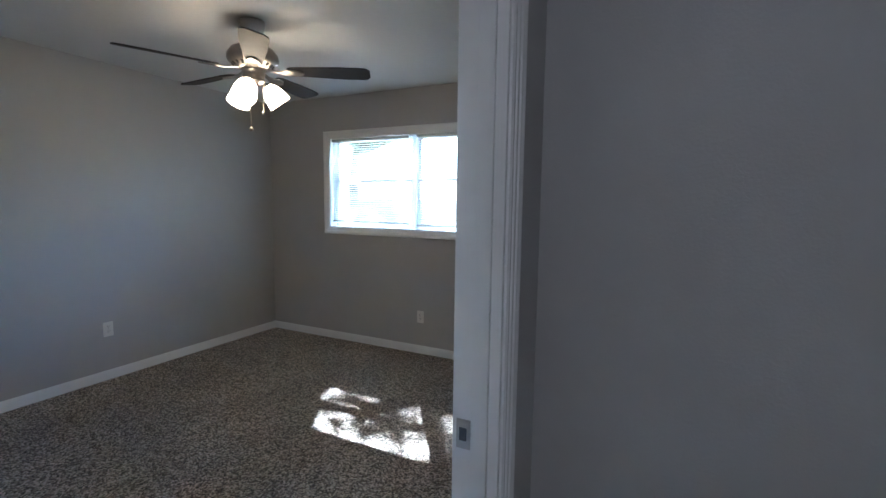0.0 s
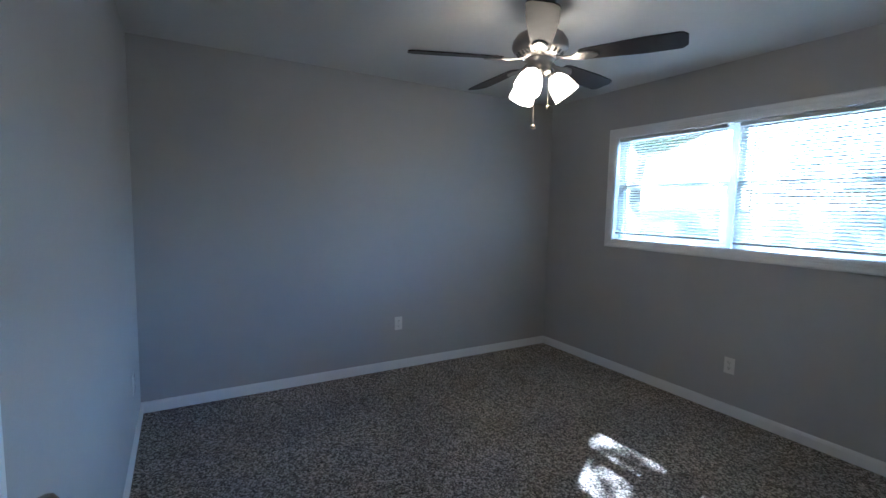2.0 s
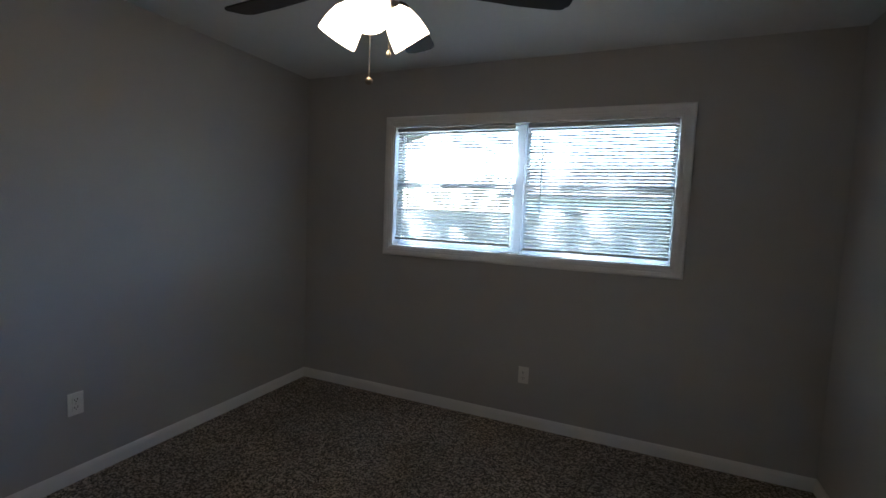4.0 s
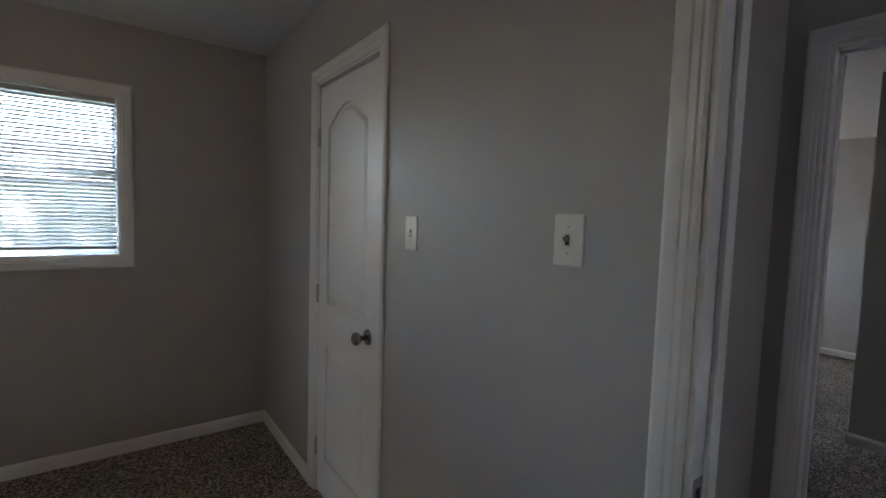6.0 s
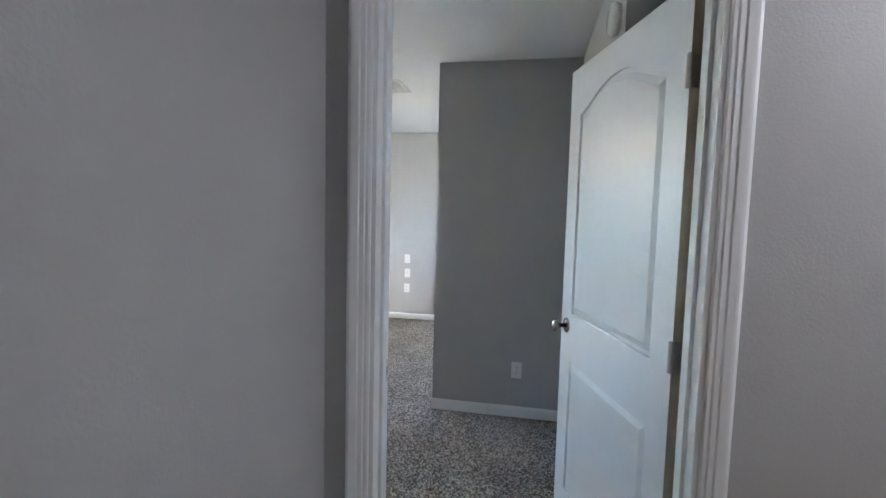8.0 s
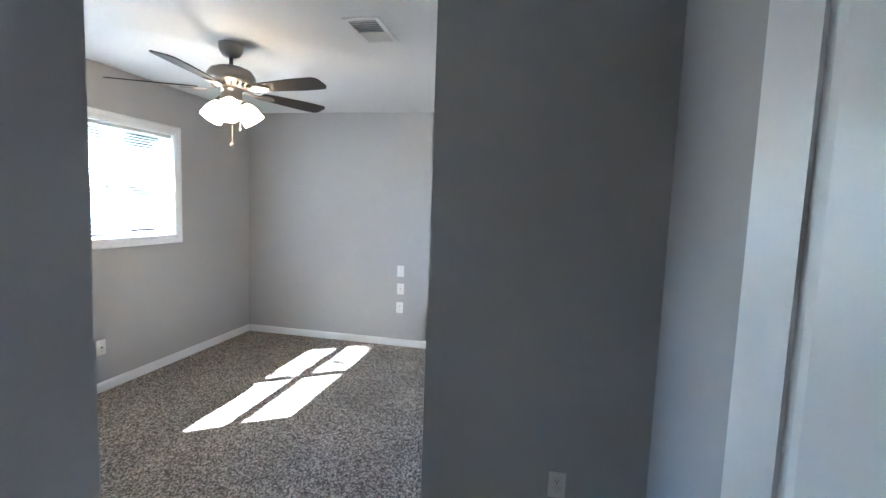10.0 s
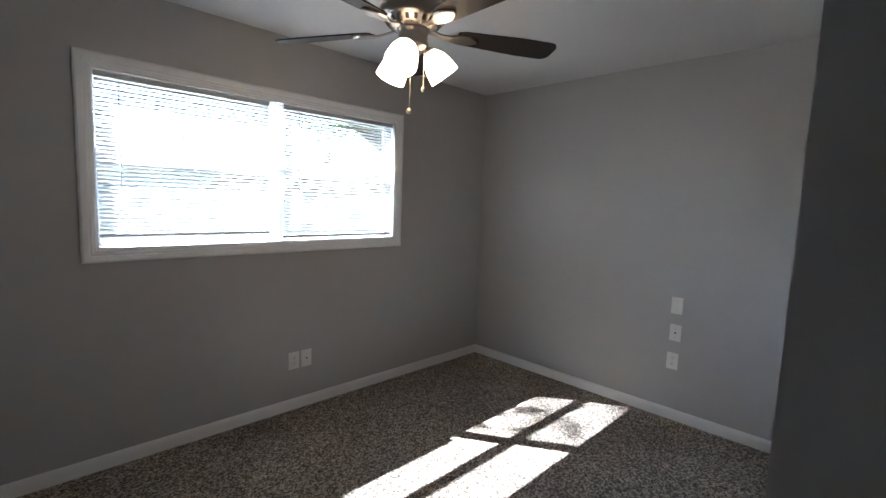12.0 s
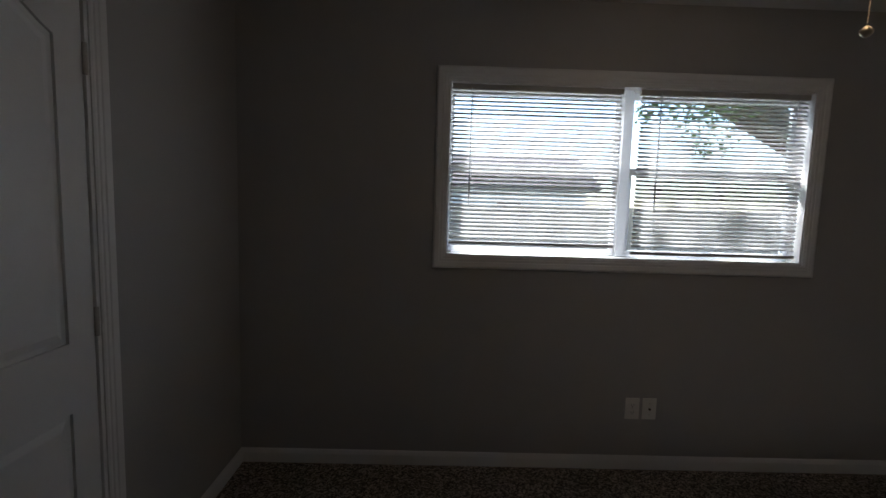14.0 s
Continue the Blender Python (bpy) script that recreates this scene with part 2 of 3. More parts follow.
wall("wall_a_west", "x", A_W - 0.15, A_W, (0.93, A_N + 0.15))
wall("wall_a_south", "y", A_S - 0.115, A_S, (A_W, A_E))
wall("wall_a_north", "y", A_N, A_N + 0.15, (A_W, A_E), [(WIN_A[0], WIN_A[1], WIN_A[2], WIN_A[3])])
wall("wall_a_east", "x", A_E, HALL_W, (HALL_S, B_N + 0.15), [(*DOOR_A, 0, DOOR_H), (*CLOSET_A, 0, DOOR_H)])
wall("wall_hall_north", "y", HALL_N, HALL_N + 0.115, (HALL_W, HALL_E))
wall("wall_hall_east", "x", HALL_E, B_ENTRY, (HALL_S, JOG), [(*DOOR_B, 0, DOOR_H)])
wall("wall_hall_south", "y", HALL_S - 0.15, HALL_S, (A_E, B_ENTRY))
wall("wall_b_jog", "y", JOG, JOG + 0.115, (HALL_E, B_W))
wall("wall_b_west", "x", B_W - 0.115, B_W, (JOG + 0.115, B_N), [(*CLOSET_B, 0, DOOR_H)])
wall("wall_b_north", "y", B_N, B_N + 0.15, (HALL_W, B_E + 0.15), [(WIN_B[0], WIN_B[1], WIN_B[2], WIN_B[3])])
wall("wall_b_east", "x", B_E, B_E + 0.15, (BLK_Y - 0.115, B_N))
wall("wall_b_block_west", "x", BLK_X, BLK_X + 0.115, (0.975, BLK_Y))
wall("wall_b_block_north", "y", BLK_Y - 0.115, BLK_Y, (BLK_X + 0.115, B_E))
wall("wall_b_south", "y", 0.975, B_S, (NOOK, BLK_X))
wall("wall_b_nook", "y", 0.975, 1.09, (B_ENTRY, NOOK))
structure(part("ceiling", boxed((A_W - 0.15, HALL_S - 0.15, H), (B_E + 0.15, B_N + 0.15, H + 0.15)), CEIL), "flat white ceiling with a light sprayed texture", "ceiling")
structure(part("floor", boxed((A_W - 0.15, HALL_S - 0.15, -0.12), (B_E + 0.15, B_N + 0.15, 0.0)), CARPET), "brown and cream flecked cut pile carpet", "floor")


# ---- baseboards ----
def baseboard(p, q, side):
    """A board along the wall from p to q; side is the way into the room."""
    p, q, side = Vector((*p, 0)), Vector((*q, 0)), Vector((*side, 0))
    bm = bmesh.new()
    ends = []
    for e in (p, q):
        ends.append([bm.verts.new(e + side * d + Vector((0, 0, z))) for d, z in ((0, -0.005), (0.013, -0.005), (0.013, 0.053), (0.009, 0.068), (0.004, 0.075), (0, 0.075))])
    for i in range(5):
        bm.faces.new((ends[0][i], ends[0][i + 1], ends[1][i + 1], ends[1][i]))
    bm.faces.new(ends[0])
    bm.faces.new(ends[1][::-1])
    bmesh.ops.recalc_face_normals(bm, faces=bm.faces)
    structure(part("baseboard", bm, TRIM), "white painted baseboard along the foot of the wall", "baseboard")


CW = 0.066  # casing width
baseboard((A_W, A_S), (A_W, A_N), (1, 0))
baseboard((A_W, A_N), (A_E, A_N), (0, -1))
baseboard((A_W, A_S), (A_E, A_S), (0, 1))
baseboard((A_E, CLOSET_A[1] + CW), (A_E, A_N), (-1, 0))
baseboard((A_E, DOOR_A[1] + CW), (A_E, CLOSET_A[0] - CW), (-1, 0))
baseboard((HALL_W, DOOR_A[1] + CW), (HALL_W, HALL_N), (1, 0))
baseboard((HALL_W, HALL_S), (HALL_W, DOOR_A[0] - CW), (1, 0))
baseboard((HALL_W, HALL_N), (HALL_E, HALL_N), (0, -1))
baseboard((HALL_E, HALL_S), (HALL_E, DOOR_B[0] - CW), (-1, 0))
baseboard((B_ENTRY, DOOR_B[1] + CW), (B_ENTRY, JOG), (1, 0))
baseboard((B_ENTRY, JOG), (B_W, JOG), (0, -1))
baseboard((B_W, JOG), (B_W, CLOSET_B[0] - CW), (1, 0))
baseboard((B_W, CLOSET_B[1] + CW), (B_W, B_N), (1, 0))
baseboard((B_W, B_N), (B_E, B_N), (0, -1))
baseboard((B_E, BLK_Y), (B_E, B_N), (-1, 0))
baseboard((BLK_X - 0.013, BLK_Y), (B_E, BLK_Y), (0, 1))
baseboard((BLK_X, B_S), (BLK_X, BLK_Y + 0.013), (-1, 0))
baseboard((NOOK, B_S), (BLK_X, B_S), (0, 1))

# ---- casings and jambs ----
PROFILE = [(0.0, 0.0), (0.0, 0.007), (0.006, 0.010), (0.014, 0.010), (0.018, 0.013), (0.030, 0.013), (0.034, 0.016), (0.050, 0.018), (0.056, 0.018), (0.064, 0.013), (CW, 0.010), (CW, 0.0)]


def on_wall(axis, plane, way):
    """Maps (u, v, d): along the wall, up, out of it."""
    return (lambda u, v, d: (plane + way * d, u, v)) if axis == "x" else (lambda u, v, d: (u, plane + way * d, v))


def casing(axis, plane, way, u0, u1, z0, z1, name, parent, closed=False):
    place = on_wall(axis, plane, way)
    bm = bmesh.new()
    rows = []
    for w, d in PROFILE:
        pts = [(u0 - w, z0 - w if closed else 0.0), (u0 - w, z1 + w), (u1 + w, z1 + w), (u1 + w, z0 - w if closed else 0.0)]
        rows.append([bm.verts.new(place(u, v, d)) for u, v in pts])
    for a, b in zip(rows, rows[1:]):
        for i in range(4 if closed else 3):
            bm.faces.new((a[i], a[(i + 1) % 4], b[(i + 1) % 4], b[i]))
    if not closed:
        bm.faces.new([r[0] for r in rows])
        bm.faces.new([r[3] for r in rows][::-1])
    bmesh.ops.recalc_face_normals(bm, faces=bm.faces)
    return part(name, bm, TRIM, parent, "white moulded casing")


def door_frame(name, lo, hi, opening, stop_at, label, faces=("lo", "hi")):
    """The lined opening in a wall across x: two jambs, a head, stops and casings."""
    root = structure(empty(name), label, "door frame")
    y0, y1 = opening
    t = 0.018
    for a, b in ((y0, y0 + t), (y1 - t, y1)):
        part("jamb", boxed((lo - 0.002, a, 0), (hi + 0.002, b, DOOR_H), 0.001), TRIM, root)
    part("head", boxed((lo - 0.002, y0 + t, DOOR_H - t), (hi + 0.002, y1 - t, DOOR_H), 0.001), TRIM, root)
    s0, s1 = stop_at
    for a, b in ((y0 + t, y0 + t + 0.011), (y1 - t - 0.011, y1 - t)):
        part("stop", boxed((s0, a, 0), (s1, b, DOOR_H - t), 0.002), TRIM, root)
    part("stop", boxed((s0, y0 + t, DOOR_H - t - 0.011), (s1, y1 - t, DOOR_H - t), 0.002), TRIM, root)
    if "lo" in faces:
        casing("x", lo, -1, y0 + 0.005, y1 - 0.005, 0, DOOR_H - 0.005, "casing", root)
    if "hi" in faces:
        casing("x", hi, 1, y0 + 0.005, y1 - 0.005, 0, DOOR_H - 0.005, "casing", root)
    return root


FRAME_LABEL = "white painted door frame with moulded casing"
frame_a = door_frame("door_frame_1", A_E, HALL_W, DOOR_A, (A_E + 0.045, A_E + 0.08), FRAME_LABEL)
frame_ca = door_frame("door_frame_2", A_E, HALL_W, CLOSET_A, (A_E + 0.045, A_E + 0.08), FRAME_LABEL, ("lo",))
frame_b = door_frame("door_frame_3", HALL_E, B_ENTRY, DOOR_B, (B_ENTRY - 0.08, B_ENTRY - 0.045), FRAME_LABEL)
frame_cb = door_frame("door_frame_4", B_W - 0.115, B_W, CLOSET_B, (B_W - 0.08, B_W - 0.045), FRAME_LABEL, ("hi",))


plate = part("strike_plate", boxed((A_E + 0.008, DOOR_A[1] - 0.0205, 0.90), (A_E + 0.040, DOOR_A[1] - 0.018, 0.965), 0.0008), HINGE, frame_a, "dull steel strike plate")
part("latch_hole", boxed((A_E + 0.015, DOOR_A[1] - 0.0212, 0.918), (A_E + 0.032, DOOR_A[1] - 0.0204, 0.947)), DARK, plate)
plate = part("strike_plate", boxed((B_ENTRY - 0.040, DOOR_B[1] - 0.0205, 0.90), (B_ENTRY - 0.008, DOOR_B[1] - 0.018, 0.965), 0.0008), HINGE, frame_b, "dull steel strike plate")
part("latch_hole", boxed((B_ENTRY - 0.032, DOOR_B[1] - 0.0212, 0.918), (B_ENTRY - 0.015, DOOR_B[1] - 0.0204, 0.947)), DARK, plate)


# ---- doors ----
def arch(u0, u1, z0, spring, rise, steps=14):
    pts = [(u0, z0), (u1, z0), (u1, spring)]
    for k in range(1, steps):
        f = k / steps
        s = math.sin(math.pi * f)
        pts.append((u1 + (u0 - u1) * f, spring + rise * (s ** 1.3 if s > 0 else 0)))
    pts.append((u0, spring))
    return pts


def door_leaf(name, width, m, label, knob_z=0.93, edge=DOOR, height=2.028, sides=(1, -1)):
    """A moulded two-panel door with an arched upper panel; hinged at u = 0, faces at y = 0 and y = -0.035, closing towards +x."""
    root = structure(empty(name, m), label, "door")
    t, st, z0 = 0.035, 0.105 if width > 0.68 else 0.095, 0.008
    rec = 0.009
    core = boxed((0.001, -t + rec, z0), (width - 0.001, -rec, z0 + height - 0.001))
    pieces = [core]
    u0, u1 = st, width - st
    low, up = (0.205, 0.785), (0.99, 1.835)
    rise = 0.085
    top = arch(u0, u1, up[0], up[1], rise)
    for d0, d1 in ((-rec, 0.0), (-t + rec, -t)):
        head = [(u0, z0 + height)] + [(u, v) for u, v in top[::-1][:-2]] + [(u1, z0 + height)]
        frames = [
            [(0, z0), (st, z0), (st, z0 + height), (0, z0 + height)],
            [(width - st, z0), (width, z0), (width, z0 + height), (width - st, z0 + height)],
            [(st, z0), (u1, z0), (u1, low[0]), (st, low[0])],
            [(st, low[1]), (u1, low[1]), (u1, up[0]), (st, up[0])],
        ]
        for f in frames:
            pieces.append(prism(f, d0, d1))
        # the head rail, strip by strip above the arch
        arc = [(u0, up[1])] + [(u, v) for u, v in top[::-1][1:-3]] + [(u1, up[1])]
        for (a, va), (b, vb) in zip(arc, arc[1:]):
            pieces.append(prism([(a, va), (b, vb), (b, z0 + height), (a, z0 + height)], d0, d1))
    leaf = part("leaf", merge(*pieces), DOOR, root)
    # sloped mouldings and raised fields
    for d0, d1 in ((-rec, -0.002), (-t + rec, -t + 0.002)):
        g = 0.014
        field = [(u0 + g, low[0] + g), (u1 - g, low[0] + g), (u1 - g, low[1] - g), (u0 + g, low[1] - g)]
        part("panel", prism(field, d0, d1, 0.022), DOOR, root)
        part("panel", prism(arch(u0 + g, u1 - g, up[0] + g, up[1] - g, rise), d0, d1, 0.022), DOOR, root)
    if edge is not DOOR:
        part("hinge_edge", boxed((-0.0015, -t + 0.001, z0), (0.0012, -0.001, z0 + height - 0.002)), edge, root, "bare wooden door edge")
        part("top_edge", boxed((0.001, -t + 0.001, z0 + height - 0.001), (width - 0.001, -0.001, z0 + height + 0.001)), edge, root, "bare wooden top edge")
    for side in sides:
        y = 0.0 if side > 0 else -t
        turn = Matrix.Translation((width - 0.062, y, knob_z)) @ Matrix.Rotation(radians(-90 * side), 4, "X")
        kn = part("knob", lathe([(0.010, 0.008), (0.010, 0.030), (0.014, 0.034), (0.024, 0.042), (0.0275, 0.052), (0.0265, 0.060), (0.019, 0.066), (0.0, 0.068)], 28, turn), KNOB, root, "satin nickel door knob", True)
        part("rosette", lathe([(0.033, 0.0), (0.033, 0.003), (0.028, 0.008), (0.012, 0.010), (0.0, 0.010)], 28, turn), KNOB, kn, "", True)
    part("latch", boxed((width - 0.0005, -t / 2 - 0.0125, knob_z - 0.028), (width + 0.0015, -t / 2 + 0.0125, knob_z + 0.028)), HINGE, root, "steel latch plate")
    for z in (0.24, 1.03, 1.80):
        hg = part("hinge", lathe([(0.006, z - 0.045), (0.007, z - 0.043), (0.007, z + 0.043), (0.006, z + 0.045)], 12, Matrix.Translation((-0.004, 0.006, 0))), HINGE, root, "steel butt hinge", True)
        part("hinge_leaf", boxed((-0.0032, -0.030, z - 0.044), (-0.0016, 0.002, z + 0.044)), HINGE, hg)
    return root


DOOR_LABEL = "white two-panel moulded door with arched top panel, "
# Room A: the leaf stands open along the south wall
door_leaf("door_1", 0.80, pose(A_E - 0.010, A_S + 0.037, 0, 0, 0, 179.7) @ Matrix.Diagonal((1, -1, 1, 1)), DOOR_LABEL + "standing wide open", knob_z=0.99, edge=EDGE, sides=(1,))
# closet doors, closed
door_leaf("door_2", CLOSET_A[1] - CLOSET_A[0] - 0.042, pose(A_E + 0.006, CLOSET_A[1] - 0.021, 0, 0, 0, -90) @ Matrix.Diagonal((1, -1, 1, 1)), DOOR_LABEL + "closed closet door")
door_leaf("door_4", CLOSET_B[1] - CLOSET_B[0] - 0.042, pose(B_W - 0.006, CLOSET_B[1] - 0.021, 0, 0, 0, -90), DOOR_LABEL + "closed closet door")
# Room B: half open into the room
door_leaf("door_3", 0.813, pose(B_ENTRY + 0.026, DOOR_B[0] + 0.036, 0, 0, 0, 17.0), DOOR_LABEL + "standing open", edge=EDGE)


# ---- windows with blinds ----
def window(name, x0, x1, z0, z1, y):
    """A twin single-hung window in a north wall whose inner face is at y, cased like a picture."""
    root = structure(empty(name), "white vinyl twin window with picture-frame casing", "window")
    mid, mw = (x0 + x1) / 2, 0.024
    casing("y", y, -1, x0 + 0.004, x1 - 0.004, z0 + 0.004, z1 - 0.004, "window_casing", root, True)
    t = 0.012
    for nm, lo, hi in (
        ("jamb_liner", (x0, y - 0.001, z0), (x0 + t, y + 0.15, z1)), ("jamb_liner", (x1 - t, y - 0.001, z0), (x1, y + 0.15, z1)),
        ("window_sill", (x0 + t, y - 0.001, z0), (x1 - t, y + 0.15, z0 + t)), ("head_liner", (x0 + t, y - 0.001, z1 - t), (x1 - t, y + 0.15, z1))):
        part(nm, boxed(lo, hi), TRIM, root)
    part("mullion", boxed((mid - mw, y + 0.062, z0 + t), (mid + mw, y + 0.145, z1 - t), 0.003), VINYL, root)
    for a, b in ((x0 + t, mid - mw), (mid + mw, x1 - t)):
        zm = (z0 + z1) / 2 + 0.02
        for lo, hi, dy in ((z0 + t, zm + 0.018, 0.085), (zm - 0.018, z1 - t, 0.112)):
            s = 0.024
            sash = part("window_frame", merge(
                boxed((a, y + dy, lo), (a + s, y + dy + 0.024, hi)), boxed((b - s, y + dy, lo), (b, y + dy + 0.024, hi)),
                boxed((a + s, y + dy, lo), (b - s, y + dy + 0.024, lo + 0.036)), boxed((a + s, y + dy, hi - 0.036), (b - s, y + dy + 0.024, hi))), VINYL, root)
            pane = part("pane", boxed((a + s, y + dy + 0.010, lo + 0.036), (b - s, y + dy + 0.014, hi - 0.036)), GLASS, sash)
            pane.visible_shadow = False
    return root


window("window_1", *WIN_A, A_N)
window("window_2", *WIN_B, B_N)

SLAT_TILT = 37


def slat_mesh(length):
    bm = bmesh.new()
    rows = []
    for k in range(5):
        f = k / 4 - 0.5
        y, z = 0.025 * f, 0.0022 * (1 - 4 * f * f)
        rows.append([bm.verts.new((s * length / 2, y, z)) for s in (-1, 1)] + [bm.verts.new((s * length / 2, y, z - 0.0005)) for s in (-1, 1)])
    for a, b in zip(rows, rows[1:]):
        bm.faces.new((a[0], a[1], b[1], b[0]))
        bm.faces.new((a[3], a[2], b[2], b[3]))
    for r in (rows[0], rows[-1]):
        bm.faces.new((r[0], r[1], r[3], r[2]))
    bmesh.ops.recalc_face_normals(bm, faces=bm.faces)
    me = bpy.data.meshes.new("slat")
    bm.to_mesh(me)
    bm.free()
    me.materials.append(SLAT)
    return me


def blind(x0, x1, z0, z1, y, drop, wand):
    """A mini blind hung in the window's recess, with its slats open and tipped to the sky."""
    root = tagged(empty("mini_blind", pose((x0 + x1) / 2, y, z0)), "white horizontal mini blind with open slats, lowered over the window", "window blind", "mini blinds in the windows")
    w, h = x1 - x0, z1 - z0
    part("headrail", merge(boxed((-w / 2, -0.013, h - 0.026), (w / 2, 0.013, h), 0.002), boxed((-w / 2 + 0.12, -0.016, h - 0.006), (-w / 2 + 0.15, -0.012, h)), boxed((w / 2 - 0.15, -0.016, h - 0.006), (w / 2 - 0.12, -0.012, h))), RAIL, root, "steel headrail")
    part("bottom_rail", boxed((-w / 2 + 0.003, -0.012, drop), (w / 2 - 0.003, 0.012, drop + 0.018), 0.003), RAIL, root, "bottom rail")
    for u in (-w / 2 + 0.11, 0.02, w / 2 - 0.11):
        for dy in (-0.0125, 0.0125):
            part("ladder_cord", boxed((u - 0.0007, dy - 0.0007, drop + 0.01), (u + 0.0007, dy + 0.0007, h - 0.02)), SLAT, root)
    part("tilt_wand", lathe([(0.0035, h - 0.62), (0.004, h - 0.60), (0.003, h - 0.05), (0.0015, h - 0.02)], 8, Matrix.Translation((wand, -0.022, 0))), VINYL, root, "clear plastic tilt wand")
    me = slat_mesh(w - 0.008)
    z = h - 0.040
    while z > drop + 0.030:
        s = new("slat", me)
        s.parent = root
        s.matrix_basis = pose(random.uniform(-0.001, 0.001), 0, z, SLAT_TILT + random.uniform(-2.5, 2.5), random.uniform(-0.12, 0.12), 0)
        z -= 0.0212
    return root


for (x0, x1, z0, z1), y, drops in ((WIN_A, A_N, (0.045, 0.030)), (WIN_B, B_N, (0.050, 0.018))):
    mid = (x0 + x1) / 2
    blind(x0 + 0.018, mid - 0.045, z0 + 0.012, z1 - 0.016, y + 0.036, drops[0], -0.34)
    blind(mid + 0.045, x1 - 0.018, z0 + 0.012, z1 - 0.016, y + 0.036, drops[1], -0.34)


# ---- outlets and switches ----
def wall_plate(name, label, category, axis, plane, way, u, z, w, h, kind, group=""):
    """A screwed cover plate: duplex outlet, toggle switch, dimmer or blank."""
    m = {("x", 1): pose(plane, u, z, 0, 0, 90), ("x", -1): pose(plane, u, z, 0, 0, -90), ("y", -1): pose(plane, u, z), ("y", 1): pose(plane, u, z, 0, 0, 180)}[axis, way]
    if axis == "y":
        m = pose(u, plane, z, 0, 0, 0 if way < 0 else 180)
    root = tagged(empty(name, m), label, category, group)
    part("cover", boxed((-w / 2, -0.006, -h / 2), (w / 2, 0.0005, h / 2), 0.0022), PLATE, root)
    if kind == "outlet":
        for dz in (-0.0195, 0.0195):
            soc = part("socket", boxed((-0.017, -0.0085, dz - 0.014), (0.017, -0.005, dz + 0.014), 0.002), PLATE, root)
            for du in (-0.0065, 0.0065):
                part("slot", boxed((du - 0.0013, -0.0092, dz - 0.001), (du + 0.0013, -0.0083, dz + 0.008)), DARK, soc)
            part("slot", boxed((-0.0025, -0.0092, dz - 0.009), (0.0025, -0.0083, dz - 0.005)), DARK, soc)
        part("screw", lathe([(0.003, 0), (0.003, 0.001), (0, 0.0015)], 10, Matrix.Translation((0, -0.006, 0)) @ Matrix.Rotation(radians(90), 4, "X")), HINGE, root)
    elif kind == "switch":
        part("toggle_slot", boxed((-0.005, -0.0066, -0.012), (0.005, -0.0058, 0.012)), DARK, root)
        part("toggle", boxed((-0.004, -0.016, -0.009), (0.004, -0.006, 0.001), 0.0015), PLATE, root)
    elif kind == "dimmer":
        part("toggle_slot", boxed((-0.0055, -0.0092, -0.012), (0.0055, -0.0083, 0.012)), DARK, root)
        part("toggle", boxed((-0.0042, -0.020, -0.002), (0.0042, -0.008, 0.008), 0.0015), KNOB, root)
    elif kind == "jack":
        part("jack", lathe([(0.006, 0), (0.006, 0.005), (0.0035, 0.006), (0.0035, 0.011), (0, 0.011)], 14, Matrix.Translation((0, -0.006, 0)) @ Matrix.Rotation(radians(90), 4, "X")), KNOB, root)
    if kind != "outlet":
        for dz in (-0.030, 0.030):
            part("screw", lathe([(0.003, 0), (0.003, 0.001), (0, 0.0015)], 10, Matrix.Translation((0, -0.006, dz)) @ Matrix.Rotation(radians(90), 4, "X")), HINGE, root)
    return root


OUT = ("wall_outlet", "white duplex electrical outlet low on the grey wall", "outlet")
wall_plate(*OUT, "y", A_N, -1, -2.123, 0.350, 0.070, 0.114, "outlet")
wall_plate(*OUT, "x", A_W, 1, 2.922, 0.400, 0.070, 0.114, "outlet")
wall_plate(*OUT, "y", A_S, 1, -3.55, 0.36, 0.070, 0.114, "outlet")
wall_plate("light_switch", "white toggle light switch beside the closet door", "light switch", "x", A_E, -1, 2.784, 1.371, 0.070, 0.115, "switch")
wall_plate("fan_switch", "wide white switch plate with a small metal toggle", "light switch", "x", A_E, -1, 2.122, 1.385, 0.080, 0.118, "dimmer")
wall_plate(*OUT, "y", B_N, -1, 3.391, 0.343, 0.076, 0.118, "outlet", "pair of plates under the window")
wall_plate("cable_plate", "white cable wall plate beside an outlet", "wall plate", "y", B_N, -1, 3.484, 0.343, 0.076, 0.118, "jack", "pair of plates under the window")
wall_plate("blank_plate", "white blank wall plate, topmost of three", "wall plate", "x", B_E, -1, 3.122, 0.803, 0.074, 0.116, "blank", "column of three plates")
wall_plate("cable_plate", "white cable wall plate, middle of three", "wall plate", "x", B_E, -1, 3.118, 0.614, 0.074, 0.116, "jack", "column of three plates")
wall_plate(*OUT, "x", B_E, -1, 3.122, 0.413, 0.074, 0.116, "outlet", "column of three plates")
wall_plate(*OUT, "x", BLK_X, -1, 1.606, 0.335, 0.072, 0.114, "outlet")


